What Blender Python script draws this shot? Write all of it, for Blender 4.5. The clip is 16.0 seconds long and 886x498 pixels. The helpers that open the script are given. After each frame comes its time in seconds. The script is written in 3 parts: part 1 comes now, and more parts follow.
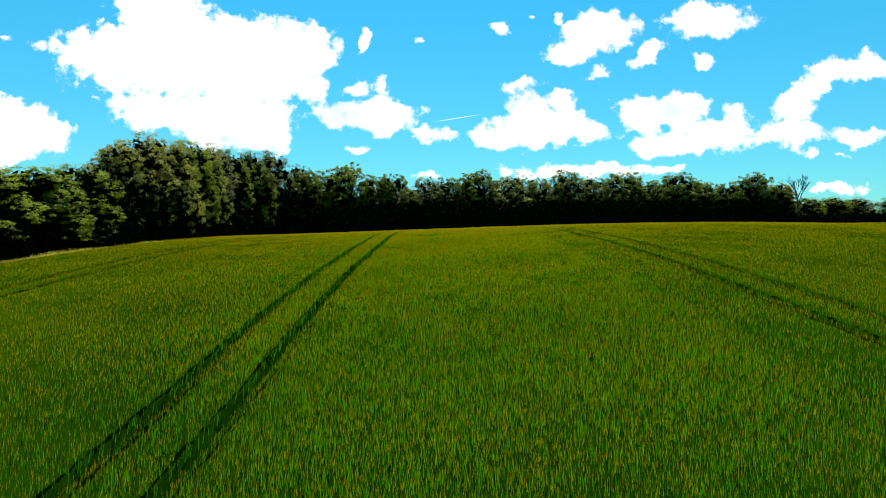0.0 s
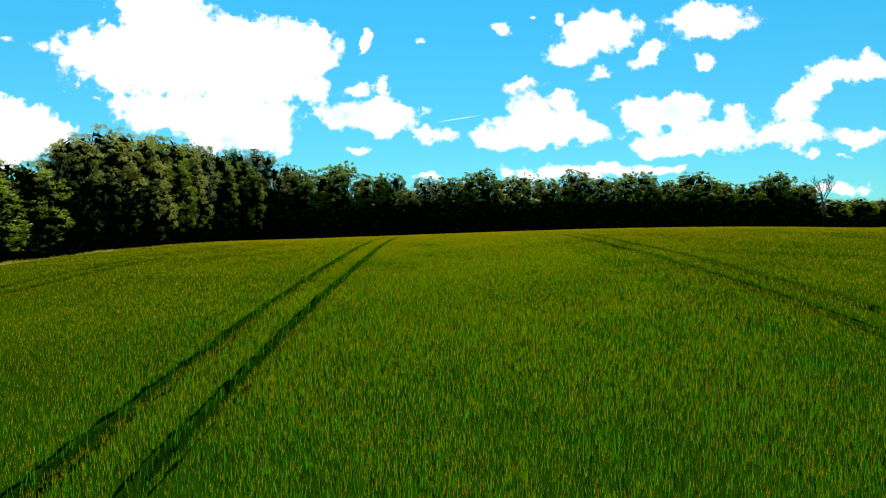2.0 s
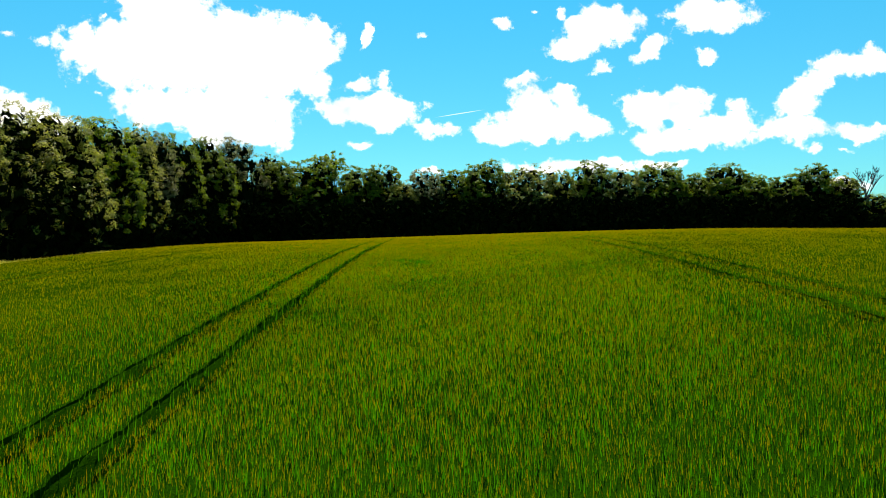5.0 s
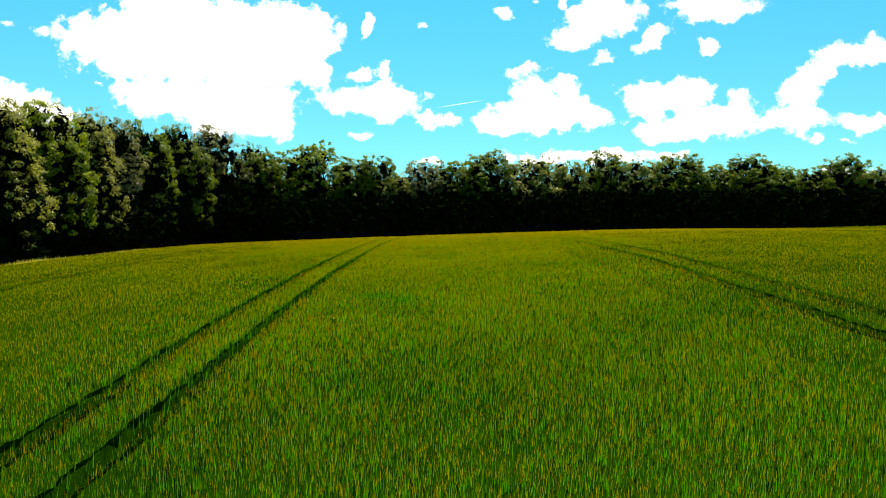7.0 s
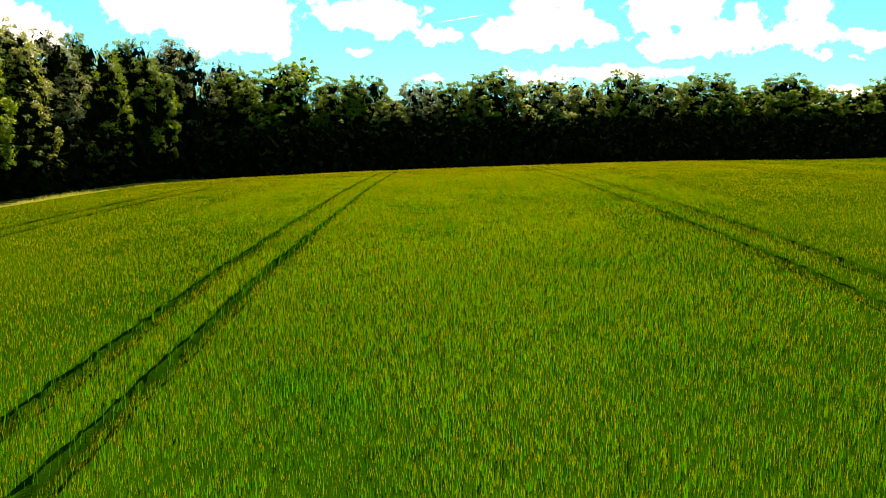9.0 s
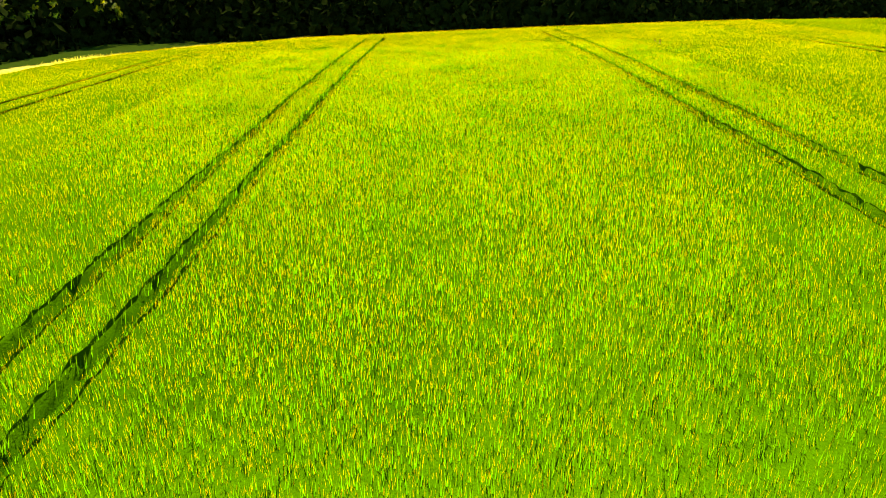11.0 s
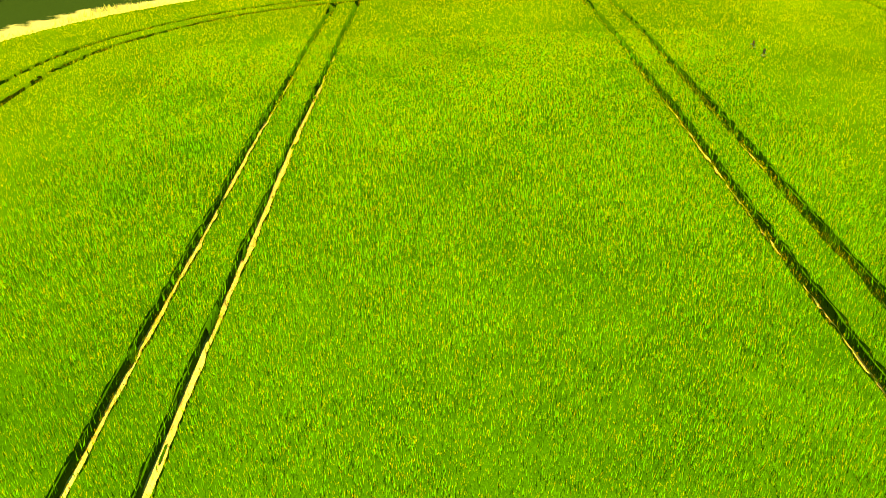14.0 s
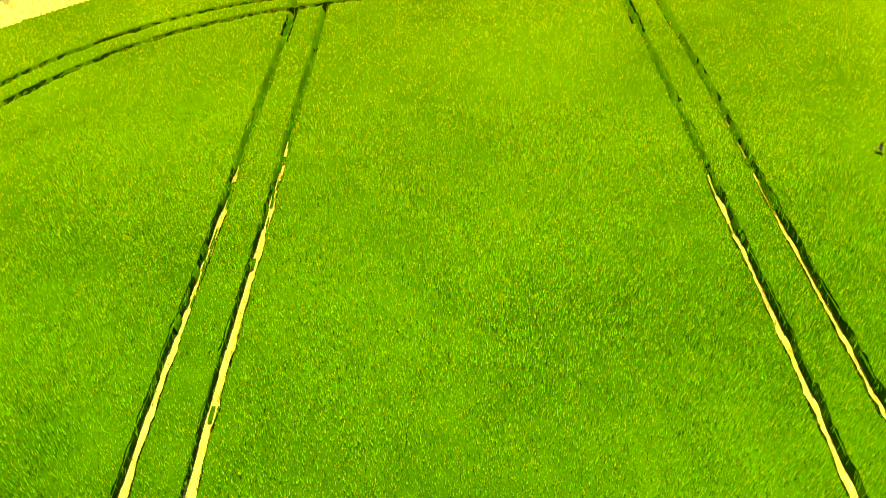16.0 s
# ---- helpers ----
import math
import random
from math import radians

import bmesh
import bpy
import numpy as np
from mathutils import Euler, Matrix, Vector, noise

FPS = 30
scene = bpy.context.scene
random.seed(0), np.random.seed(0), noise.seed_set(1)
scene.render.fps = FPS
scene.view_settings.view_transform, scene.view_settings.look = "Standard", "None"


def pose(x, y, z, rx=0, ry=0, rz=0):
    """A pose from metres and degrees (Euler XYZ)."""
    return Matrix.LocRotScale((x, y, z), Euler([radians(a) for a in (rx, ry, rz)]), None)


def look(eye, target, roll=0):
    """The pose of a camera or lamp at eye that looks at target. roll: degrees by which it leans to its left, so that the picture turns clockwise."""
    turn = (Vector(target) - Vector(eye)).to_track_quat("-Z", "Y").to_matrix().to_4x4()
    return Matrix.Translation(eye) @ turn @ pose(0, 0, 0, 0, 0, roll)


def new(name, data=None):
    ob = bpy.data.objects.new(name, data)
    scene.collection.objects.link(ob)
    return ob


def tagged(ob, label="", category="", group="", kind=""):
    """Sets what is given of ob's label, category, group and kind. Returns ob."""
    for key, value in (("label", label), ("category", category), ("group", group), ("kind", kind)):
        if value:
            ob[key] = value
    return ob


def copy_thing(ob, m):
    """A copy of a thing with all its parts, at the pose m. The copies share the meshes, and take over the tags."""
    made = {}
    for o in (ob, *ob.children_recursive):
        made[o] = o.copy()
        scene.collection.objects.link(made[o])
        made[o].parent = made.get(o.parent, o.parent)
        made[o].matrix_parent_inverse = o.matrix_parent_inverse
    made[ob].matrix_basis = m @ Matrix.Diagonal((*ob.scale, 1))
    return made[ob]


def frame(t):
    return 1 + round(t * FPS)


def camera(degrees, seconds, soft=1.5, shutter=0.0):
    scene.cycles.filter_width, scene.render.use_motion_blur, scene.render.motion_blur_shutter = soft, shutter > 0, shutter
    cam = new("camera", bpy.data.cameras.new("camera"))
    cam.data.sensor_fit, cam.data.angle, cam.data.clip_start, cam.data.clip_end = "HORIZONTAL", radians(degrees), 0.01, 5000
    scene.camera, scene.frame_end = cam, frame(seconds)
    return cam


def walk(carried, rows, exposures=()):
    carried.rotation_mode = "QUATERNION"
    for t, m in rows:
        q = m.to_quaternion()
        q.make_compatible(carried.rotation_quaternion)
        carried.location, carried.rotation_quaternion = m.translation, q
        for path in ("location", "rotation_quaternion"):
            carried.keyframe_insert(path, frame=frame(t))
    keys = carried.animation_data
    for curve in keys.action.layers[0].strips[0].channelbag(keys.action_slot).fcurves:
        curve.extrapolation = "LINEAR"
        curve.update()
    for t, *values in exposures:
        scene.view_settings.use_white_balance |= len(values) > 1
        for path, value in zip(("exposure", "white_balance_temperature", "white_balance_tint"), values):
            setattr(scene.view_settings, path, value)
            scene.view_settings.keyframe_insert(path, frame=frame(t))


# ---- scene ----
# ---------------------------------------------------------------- camera
cam = camera(59.95, 16.0, soft=0.62)
walk(cam, [
    (0.0, pose(0.00, -0.00, -0.68, 88.862, 0, -0.435)),
    (0.5, pose(0.00, 3.14, -0.28, 88.870, 0, -0.438)),
    (1.0, pose(0.05, 6.60, -0.13, 88.880, 0, -0.394)),
    (1.5, pose(0.08, 10.02, -0.09, 88.896, 0, -0.375)),
    (2.0, pose(0.10, 13.17, 0.05, 88.909, 0, -0.359)),
    (2.5, pose(0.17, 16.52, 0.27, 88.910, 0, -0.345)),
    (3.0, pose(0.34, 19.71, 0.47, 88.910, 0, -0.279)),
    (3.5, pose(0.40, 22.84, 0.59, 88.893, 0, -0.283)),
    (4.0, pose(0.46, 26.54, 0.76, 88.663, 0, -0.288)),
    (4.2, pose(0.48, 27.95, 0.80, 88.681, 0, -0.290)),
    (6.3, pose(0.84, 41.44, 1.59, 87.969, 0, -0.173)),
    (6.5, pose(0.87, 42.92, 1.74, 87.895, 0, -0.182)),
    (7.0, pose(0.96, 46.67, 2.15, 87.832, 0, -0.186)),
    (7.5, pose(1.02, 50.37, 2.54, 87.511, 0, -0.176)),
    (8.0, pose(1.08, 54.07, 2.95, 86.365, 0, -0.166)),
    (8.5, pose(1.17, 58.16, 3.41, 83.994, 0, -0.166)),
    (8.7, pose(1.21, 59.77, 3.60, 83.186, 0, -0.167)),
    (10.8, pose(1.51, 76.81, 5.52, 71.430, 0, -0.146)),
    (11.0, pose(1.52, 78.44, 5.71, 70.460, 0, -0.105)),
    (11.5, pose(1.53, 82.52, 6.21, 68.111, 0, -0.204)),
    (12.0, pose(1.54, 86.65, 6.94, 65.305, 0, -0.445)),
    (12.5, pose(1.59, 90.91, 8.02, 62.545, 0, -0.452)),
    (13.0, pose(1.67, 94.68, 9.33, 61.006, 0, -0.358)),
    (13.5, pose(1.75, 98.00, 10.69, 60.744, 0, -0.234)),
    (14.0, pose(1.79, 101.69, 12.22, 60.206, 0, -0.126)),
    (14.5, pose(1.91, 105.81, 13.71, 59.891, 0, 0.007)),
    (15.0, pose(1.95, 110.16, 15.01, 56.751, 0, 0.041)),
    (15.5, pose(1.94, 114.48, 16.21, 52.518, 0, 0.000)),
    (16.0, pose(1.96, 119.53, 17.60, 49.149, 0, -0.210)),
], exposures=[(0.0, 0.96, 6500, 10), (4.2, 1.02, 6700, 11), (8.0, 1.37, 7400, 14), (8.7, 1.55, 7600, 15), (10.8, 3.45, 10500, 22), (13.0, 3.45, 10500, 20), (16.0, 3.5, 10000, 15)])

# ---------------------------------------------------------------- sky and sun
SUN_ELEVATION, SUN_TURN = radians(62), radians(-2)      # turn from +y towards +x


def node(tree, kind, inputs=(), **settings):
    n = tree.nodes.new(kind)
    for key, value in settings.items():
        setattr(n, key, value)
    for key, value in dict(inputs).items():
        if isinstance(value, bpy.types.NodeSocket):
            tree.links.new(value, n.inputs[key])
        else:
            n.inputs[key].default_value = value
    return n


def arith(tree, op, a, b=0.0, c=0.0):
    return node(tree, "ShaderNodeMath", {0: a, 1: b, 2: c}, operation=op).outputs[0]


world = bpy.data.worlds.new("sky")
scene.world = world
world.use_nodes = True
wt = world.node_tree
wt.nodes.clear()
way = node(wt, "ShaderNodeTexCoord").outputs["Generated"]
parts_of_way = node(wt, "ShaderNodeSeparateXYZ", {0: way})
ahead = arith(wt, "MAXIMUM", parts_of_way.outputs[1], 0.02)
u_sky = arith(wt, "DIVIDE", parts_of_way.outputs[0], ahead)
v_sky = arith(wt, "DIVIDE", parts_of_way.outputs[2], ahead)
flat = node(wt, "ShaderNodeCombineXYZ", {0: u_sky, 1: v_sky, 2: 0.0}).outputs[0]
billow = node(wt, "ShaderNodeTexNoise", {"Vector": flat, "Scale": 16.0, "Detail": 6.0, "Roughness": 0.6}, noise_dimensions="3D")
shift = node(wt, "ShaderNodeVectorMath", {0: billow.outputs["Color"], 1: (0.5, 0.5, 0.5)}, operation="SUBTRACT").outputs[0]
shift = node(wt, "ShaderNodeVectorMath", {0: shift, "Scale": 0.046}, operation="SCALE").outputs[0]
warped = node(wt, "ShaderNodeVectorMath", {0: flat, 1: shift}, operation="ADD").outputs[0]
cloud_chain = []


def puffs(*rows, thin=0.0):
    """Cloud puffs, each an ellipse on the sky: place across and up, half width, half height, in thousandths of the distance ahead."""
    for a, b, w, h, *turn in rows:
        m = node(wt, "ShaderNodeMapping", {"Vector": warped, "Location": (a / 1000, b / 1000, 0),
                                           "Rotation": (0, 0, radians(turn[0]) if turn else 0), "Scale": (w / 1000, h / 1000, 1)}, vector_type="TEXTURE")
        far = node(wt, "ShaderNodeVectorMath", {0: m.outputs[0]}, operation="LENGTH").outputs["Value"]
        near = arith(wt, "MULTIPLY", arith(wt, "SUBTRACT", 1.0 - thin, far), math.sqrt(h / 24))
        cloud_chain.append(arith(wt, "SMOOTH_MAX", cloud_chain[-1], near, 0.25) if cloud_chain else near)


puffs((-354, 295, 66, 37), (-412, 241, 103, 31), (-296, 234, 140, 53), (-194, 238, 70, 46), (-238, 194, 110, 29), (-391, 208, 96, 28))  # the great bank
puffs((-304, 157, 129, 33), (-253, 128, 77, 25), (-355, 164, 77, 21))  # its lower deck
puffs((-537, 131, 68, 38), (-563, 153, 44, 28), (-559, 100, 33, 16))  # low bank beside it
puffs((-119, 157, 40, 22), (-70, 154, 50, 28), (-70, 192, 9, 15), (-93, 252, 7, 18), (-7, 128, 31, 11), (-102, 108, 18, 7), (-12, 73, 18, 9))  # middle puffs
puffs((205, 259, 63, 33, 12), (165, 237, 33, 16), (352, 277, 65, 25), (271, 232, 31, 14, 25), (341, 222, 16, 11), (84, 271, 18, 7), (159, 281, 9, 7), (110, 194, 22, 9))  # upper puffs
puffs((117, 161, 31, 26), (159, 171, 22, 20), (77, 128, 41, 18), (136, 139, 72, 29), (191, 130, 33, 19))  # the round heap
puffs((268, 158, 40, 28), (316, 158, 44, 24), (301, 121, 57, 22), (368, 134, 59, 24), (456, 132, 50, 20), (463, 162, 26, 21))  # the long heap
puffs((478, 187, 37, 15, 30), (522, 209, 63, 18, 12), (570, 218, 44, 13), (552, 127, 44, 13), (495, 107, 15, 6))  # the arm above it
puffs((173, 80, 110, 11), (291, 85, 44, 7), (520, 60, 55, 10))  # low streaks
puffs((-99, 188, 44, 18), (209, 208, 28, 11), (386, 165, 31, 16), (527, 103, 24, 7), (-20, 247, 12, 7), (125, 282, 10, 6), (-554, 250, 22, 9), (-433, 275, 10, 7), (-444, 175, 9, 10), thin=0.35)  # shreds

fluff = node(wt, "ShaderNodeTexNoise", {"Vector": flat, "Scale": 42.0, "Detail": 8.0, "Roughness": 0.62})
edge_noise = arith(wt, "MULTIPLY_ADD", fluff.outputs["Fac"], 1.75, -0.875)
thick = arith(wt, "ADD", cloud_chain[-1], edge_noise)
front = node(wt, "ShaderNodeMapRange", {"Value": thick, "From Min": -0.02, "From Max": 0.36}, interpolation_type="SMOOTHSTEP").outputs[0]
round_noise = node(wt, "ShaderNodeTexNoise", {"Vector": way, "Scale": 3.2, "Detail": 7.0, "Roughness": 0.55})
behind = node(wt, "ShaderNodeMapRange", {"Value": round_noise.outputs["Fac"], "From Min": 0.58, "From Max": 0.68}, interpolation_type="SMOOTHSTEP").outputs[0]
facing = node(wt, "ShaderNodeMapRange", {"Value": parts_of_way.outputs[1], "From Min": 0.35, "From Max": 0.55}, interpolation_type="SMOOTHSTEP").outputs[0]
cover = node(wt, "ShaderNodeMix", {0: facing, 2: behind, 3: front}).outputs[0]
a, h, w, d, turn = (26, 150, 34, 0.8, 9)      # a vapour trail: thin and straight
line = node(wt, "ShaderNodeMapping", {"Vector": flat, "Location": (a / 1000, h / 1000, 0), "Rotation": (0, 0, radians(turn)), "Scale": (w / 1000, d / 1000, 1)}, vector_type="TEXTURE")
line = node(wt, "ShaderNodeVectorMath", {0: line.outputs[0]}, operation="LENGTH").outputs["Value"]
cover = arith(wt, "MAXIMUM", cover, node(wt, "ShaderNodeMapRange", {"Value": line, "From Min": 1.0, "From Max": 0.5, "To Max": 0.45}).outputs[0])
sky = node(wt, "ShaderNodeTexSky", sky_type="NISHITA", sun_disc=False, sun_elevation=SUN_ELEVATION, sun_rotation=SUN_TURN,
           altitude=150.0, air_density=1.0, dust_density=0.0, ozone_density=2.0)
height = node(wt, "ShaderNodeMapRange", {"Value": parts_of_way.outputs[2], "From Min": 0.04, "From Max": 0.32}).outputs[0]
clear_air = node(wt, "ShaderNodeMix", {0: height, 6: (0.25, 0.74, 0.82, 1), 7: (0.15, 1.0, 1.09, 1)}, data_type="RGBA").outputs[2]
tint = node(wt, "ShaderNodeMix", {0: 1.0, 6: sky.outputs[0], 7: clear_air}, data_type="RGBA", blend_type="MULTIPLY").outputs[2]
base_shade = node(wt, "ShaderNodeTexNoise", {"Vector": warped, "Scale": 9.0, "Detail": 4.0})
cloud_tone = node(wt, "ShaderNodeValToRGB", {0: base_shade.outputs["Fac"]})
cloud_tone.color_ramp.elements[0].position, cloud_tone.color_ramp.elements[0].color = 0.32, (5.6, 6.7, 7.6, 1)
cloud_tone.color_ramp.elements[1].position, cloud_tone.color_ramp.elements[1].color = 0.45, (10.2, 10.2, 10.1, 1)
mixed = node(wt, "ShaderNodeMix", {0: cover, 6: tint, 7: cloud_tone.outputs[0]}, data_type="RGBA").outputs[2]
node(wt, "ShaderNodeOutputWorld", {0: node(wt, "ShaderNodeBackground", {0: mixed, 1: 0.07}).outputs[0]})

sun = new("sun", bpy.data.lights.new("sun", "SUN"))
sun.data.energy, sun.data.angle, sun.data.color = 5.0, radians(0.53), (1.0, 0.95, 0.86)
sun_way = Vector((math.sin(SUN_TURN) * math.cos(SUN_ELEVATION), math.cos(SUN_TURN) * math.cos(SUN_ELEVATION), math.sin(SUN_ELEVATION)))
sun.matrix_world = look(sun_way * 300, (0, 0, 0))


# ---------------------------------------------------------------- materials
def fresh(name):
    m = bpy.data.materials.new(name)
    m.use_nodes = True
    m.node_tree.nodes.clear()
    return m, m.node_tree


def leafy(name, dark, light, glow, rough=0.5, patch=0.12, gloss=0.3, thin=0.45, vary=0.55, contrast=1.0, ripe=None, dark_share=0.0):
    """Leaves: colour varies leaf by leaf and in broad patches; light shines through them. The last argument is the
    share of leaves coloured near-black, to stand for shaded gaps between blades.
    """
    m, t = fresh(name)
    one = node(t, "ShaderNodeNewGeometry").outputs["Random Per Island"]
    place = node(t, "ShaderNodeTexCoord").outputs["Object"]
    broad = node(t, "ShaderNodeTexNoise", {"Vector": place, "Scale": patch, "Detail": 5.0, "Roughness": 0.6}).outputs["Fac"]
    fine = node(t, "ShaderNodeTexNoise", {"Vector": place, "Scale": 2.3, "Detail": 3.0}).outputs["Fac"]
    mixv = arith(t, "MULTIPLY_ADD", one, vary, arith(t, "MULTIPLY_ADD", broad, 0.9, arith(t, "MULTIPLY_ADD", fine, 0.4, -0.175 - 0.5 * vary)))
    mixv = node(t, "ShaderNodeMapRange", {"Value": mixv, "From Min": 0.5 - 0.5 / contrast, "From Max": 0.5 + 0.5 / contrast}).outputs[0]
    colour = node(t, "ShaderNodeMix", {0: mixv, 6: (*dark, 1), 7: (*light, 1)}, data_type="RGBA").outputs[2]
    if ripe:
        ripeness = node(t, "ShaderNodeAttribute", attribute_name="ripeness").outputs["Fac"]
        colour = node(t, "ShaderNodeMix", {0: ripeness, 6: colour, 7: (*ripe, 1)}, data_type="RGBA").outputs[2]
    # picks the near-black blades that imitate shaded gaps in the crop
    gap_dark = arith(t, "LESS_THAN", arith(t, "FRACT", arith(t, "MULTIPLY", one, 13.7)), dark_share)
    if dark_share:
        colour = node(t, "ShaderNodeMix", {0: gap_dark, 6: colour, 7: (0.0010, 0.0090, 0.0012, 1)}, data_type="RGBA").outputs[2]
    if gloss:
        shine = node(t, "ShaderNodeBsdfPrincipled", {"Base Color": colour, "Roughness": rough, "Specular IOR Level": gloss})
    else:
        shine = node(t, "ShaderNodeBsdfDiffuse", {0: colour, 1: 0.6})
    through_leaf = node(t, "ShaderNodeMix", {0: mixv, 6: (*[g * 0.7 for g in glow], 1), 7: (*glow, 1)}, data_type="RGBA").outputs[2]
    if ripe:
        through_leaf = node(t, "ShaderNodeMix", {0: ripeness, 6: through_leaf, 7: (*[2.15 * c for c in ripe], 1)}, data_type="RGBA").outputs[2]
    if dark_share:
        through_leaf = node(t, "ShaderNodeMix", {0: gap_dark, 6: through_leaf, 7: (0.0010, 0.014, 0.0012, 1)}, data_type="RGBA").outputs[2]
    lit = node(t, "ShaderNodeBsdfTranslucent", {0: through_leaf})
    both = node(t, "ShaderNodeMixShader", {0: thin, 1: shine.outputs[0], 2: lit.outputs[0]})
    node(t, "ShaderNodeOutputMaterial", {0: both.outputs[0]})
    return m


def rough_matter(name, dark, light, scale, bump=0.4, fine=6.0):
    m, t = fresh(name)
    place = node(t, "ShaderNodeTexCoord").outputs["Object"]
    a = node(t, "ShaderNodeTexNoise", {"Vector": place, "Scale": scale, "Detail": 6.0, "Roughness": 0.65}).outputs["Fac"]
    b = node(t, "ShaderNodeTexNoise", {"Vector": place, "Scale": scale * fine, "Detail": 6.0, "Roughness": 0.7}).outputs["Fac"]
    f = node(t, "ShaderNodeMapRange", {"Value": arith(t, "MULTIPLY_ADD", a, 0.6, arith(t, "MULTIPLY", b, 0.4)), "From Min": 0.32, "From Max": 0.68}).outputs[0]
    colour = node(t, "ShaderNodeMix", {0: f, 6: (*dark, 1), 7: (*light, 1)}, data_type="RGBA").outputs[2]
    relief = node(t, "ShaderNodeBump", {"Height": b, "Strength": bump, "Distance": 0.05})
    p = node(t, "ShaderNodeBsdfDiffuse", {0: colour, 1: 0.8, "Normal": relief.outputs[0]})
    node(t, "ShaderNodeOutputMaterial", {0: p.outputs[0]})
    return m


CROP_LEAF = leafy("crop leaf", (0.002, 0.052, 0.0015), (0.013, 0.116, 0.0015), (0.034, 0.285, 0.0015), patch=0.10, gloss=0, thin=0.55, vary=0.25, ripe=(0.120, 0.125, 0.0005), dark_share=0.33)
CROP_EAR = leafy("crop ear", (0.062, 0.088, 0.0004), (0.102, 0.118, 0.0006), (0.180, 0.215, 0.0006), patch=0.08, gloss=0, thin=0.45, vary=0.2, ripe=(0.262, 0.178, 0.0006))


def crop_surface():
    """The crowded leaves under the ears."""
    m, t = fresh("crop tops")
    place = node(t, "ShaderNodeTexCoord").outputs["Object"]
    squeezed = node(t, "ShaderNodeMapping", {"Vector": place, "Scale": (1.0, 0.55, 1.0)}).outputs[0]
    broad = node(t, "ShaderNodeTexNoise", {"Vector": place, "Scale": 0.09, "Detail": 6.0, "Roughness": 0.62}).outputs["Fac"]
    tuft = node(t, "ShaderNodeTexNoise", {"Vector": squeezed, "Scale": 1.7, "Detail": 5.0, "Roughness": 0.65}).outputs["Fac"]
    fine = node(t, "ShaderNodeTexNoise", {"Vector": squeezed, "Scale": 22.0, "Detail": 4.0, "Roughness": 0.7}).outputs["Fac"]
    f = node(t, "ShaderNodeMapRange", {"Value": arith(t, "MULTIPLY_ADD", broad, 0.45, arith(t, "MULTIPLY_ADD", tuft, 0.25, arith(t, "MULTIPLY", fine, 0.3))),
                                       "From Min": 0.36, "From Max": 0.64}).outputs[0]
    # deep: used along the path, darkened for the shade between single plants
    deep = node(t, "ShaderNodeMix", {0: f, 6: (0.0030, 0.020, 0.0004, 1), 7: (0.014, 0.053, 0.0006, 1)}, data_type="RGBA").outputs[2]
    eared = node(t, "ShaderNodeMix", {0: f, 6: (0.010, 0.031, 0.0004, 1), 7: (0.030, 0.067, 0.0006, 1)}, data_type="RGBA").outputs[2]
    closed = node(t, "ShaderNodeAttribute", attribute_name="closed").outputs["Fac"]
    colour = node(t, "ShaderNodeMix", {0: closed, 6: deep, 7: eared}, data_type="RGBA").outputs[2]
    # growth on the rut floors is coloured dark to stand for shade
    rut_shade = node(t, "ShaderNodeAttribute", attribute_name="rut_shade").outputs["Fac"]
    colour = node(t, "ShaderNodeMix", {0: rut_shade, 6: colour, 7: (0.0045, 0.027, 0.0006, 1)}, data_type="RGBA").outputs[2]
    relief = node(t, "ShaderNodeBump", {"Height": arith(t, "MULTIPLY_ADD", tuft, 0.6, fine), "Strength": 0.8, "Distance": 0.06})
    base = node(t, "ShaderNodeBsdfDiffuse", {0: colour, 1: 0.6, "Normal": relief.outputs[0]})
    node(t, "ShaderNodeOutputMaterial", {0: base.outputs[0]})
    return m


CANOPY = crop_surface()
WEED_LEAF = leafy("dock leaves", (0.004, 0.016, 0.002), (0.016, 0.045, 0.004), (0.03, 0.09, 0.004), patch=2.0)
SEED_HEAD = rough_matter("dock seeds", (0.03, 0.02, 0.008), (0.08, 0.05, 0.02), 20.0)
BARK = rough_matter("bark", (0.03, 0.025, 0.018), (0.10, 0.085, 0.065), 3.0, bump=0.8)
PALE_BARK = rough_matter("weathered bare wood", (0.035, 0.035, 0.04), (0.10, 0.10, 0.11), 3.0, bump=0.5)
VERGE = leafy("verge grass", (0.12, 0.14, 0.012), (0.40, 0.37, 0.090), (0.48, 0.46, 0.06), patch=0.3, gloss=0, thin=0.5)
TREE_LEAF = {
    "deep": leafy("deep green leaves", (0.012, 0.026, 0.0015), (0.150, 0.205, 0.007), (0.34, 0.48, 0.008), rough=0.42, patch=0.25, gloss=0.05, thin=0.25, vary=0.7, contrast=2.5),
    "fresh": leafy("fresh green leaves", (0.018, 0.036, 0.0015), (0.185, 0.260, 0.006), (0.44, 0.60, 0.008), rough=0.42, patch=0.25, gloss=0.05, thin=0.28, vary=0.7, contrast=2.5),
    "olive": leafy("olive flowering leaves", (0.018, 0.026, 0.003), (0.33, 0.34, 0.050), (0.50, 0.54, 0.045), rough=0.4, patch=0.4, gloss=0.06, thin=0.25, vary=0.75, contrast=2.7),
    "grey": leafy("grey green leaves", (0.022, 0.028, 0.007), (0.28, 0.28, 0.095), (0.38, 0.39, 0.080), rough=0.4, patch=0.4, gloss=0.06, thin=0.25, vary=0.7, contrast=2.5),
}


# near-black: the shade inside crowns and wood is put into this colour
SHADE_LEAF = rough_matter("inner leaves dark as shade", (0.001, 0.002, 0.0005), (0.006, 0.012, 0.002), 1.4, bump=1.0)


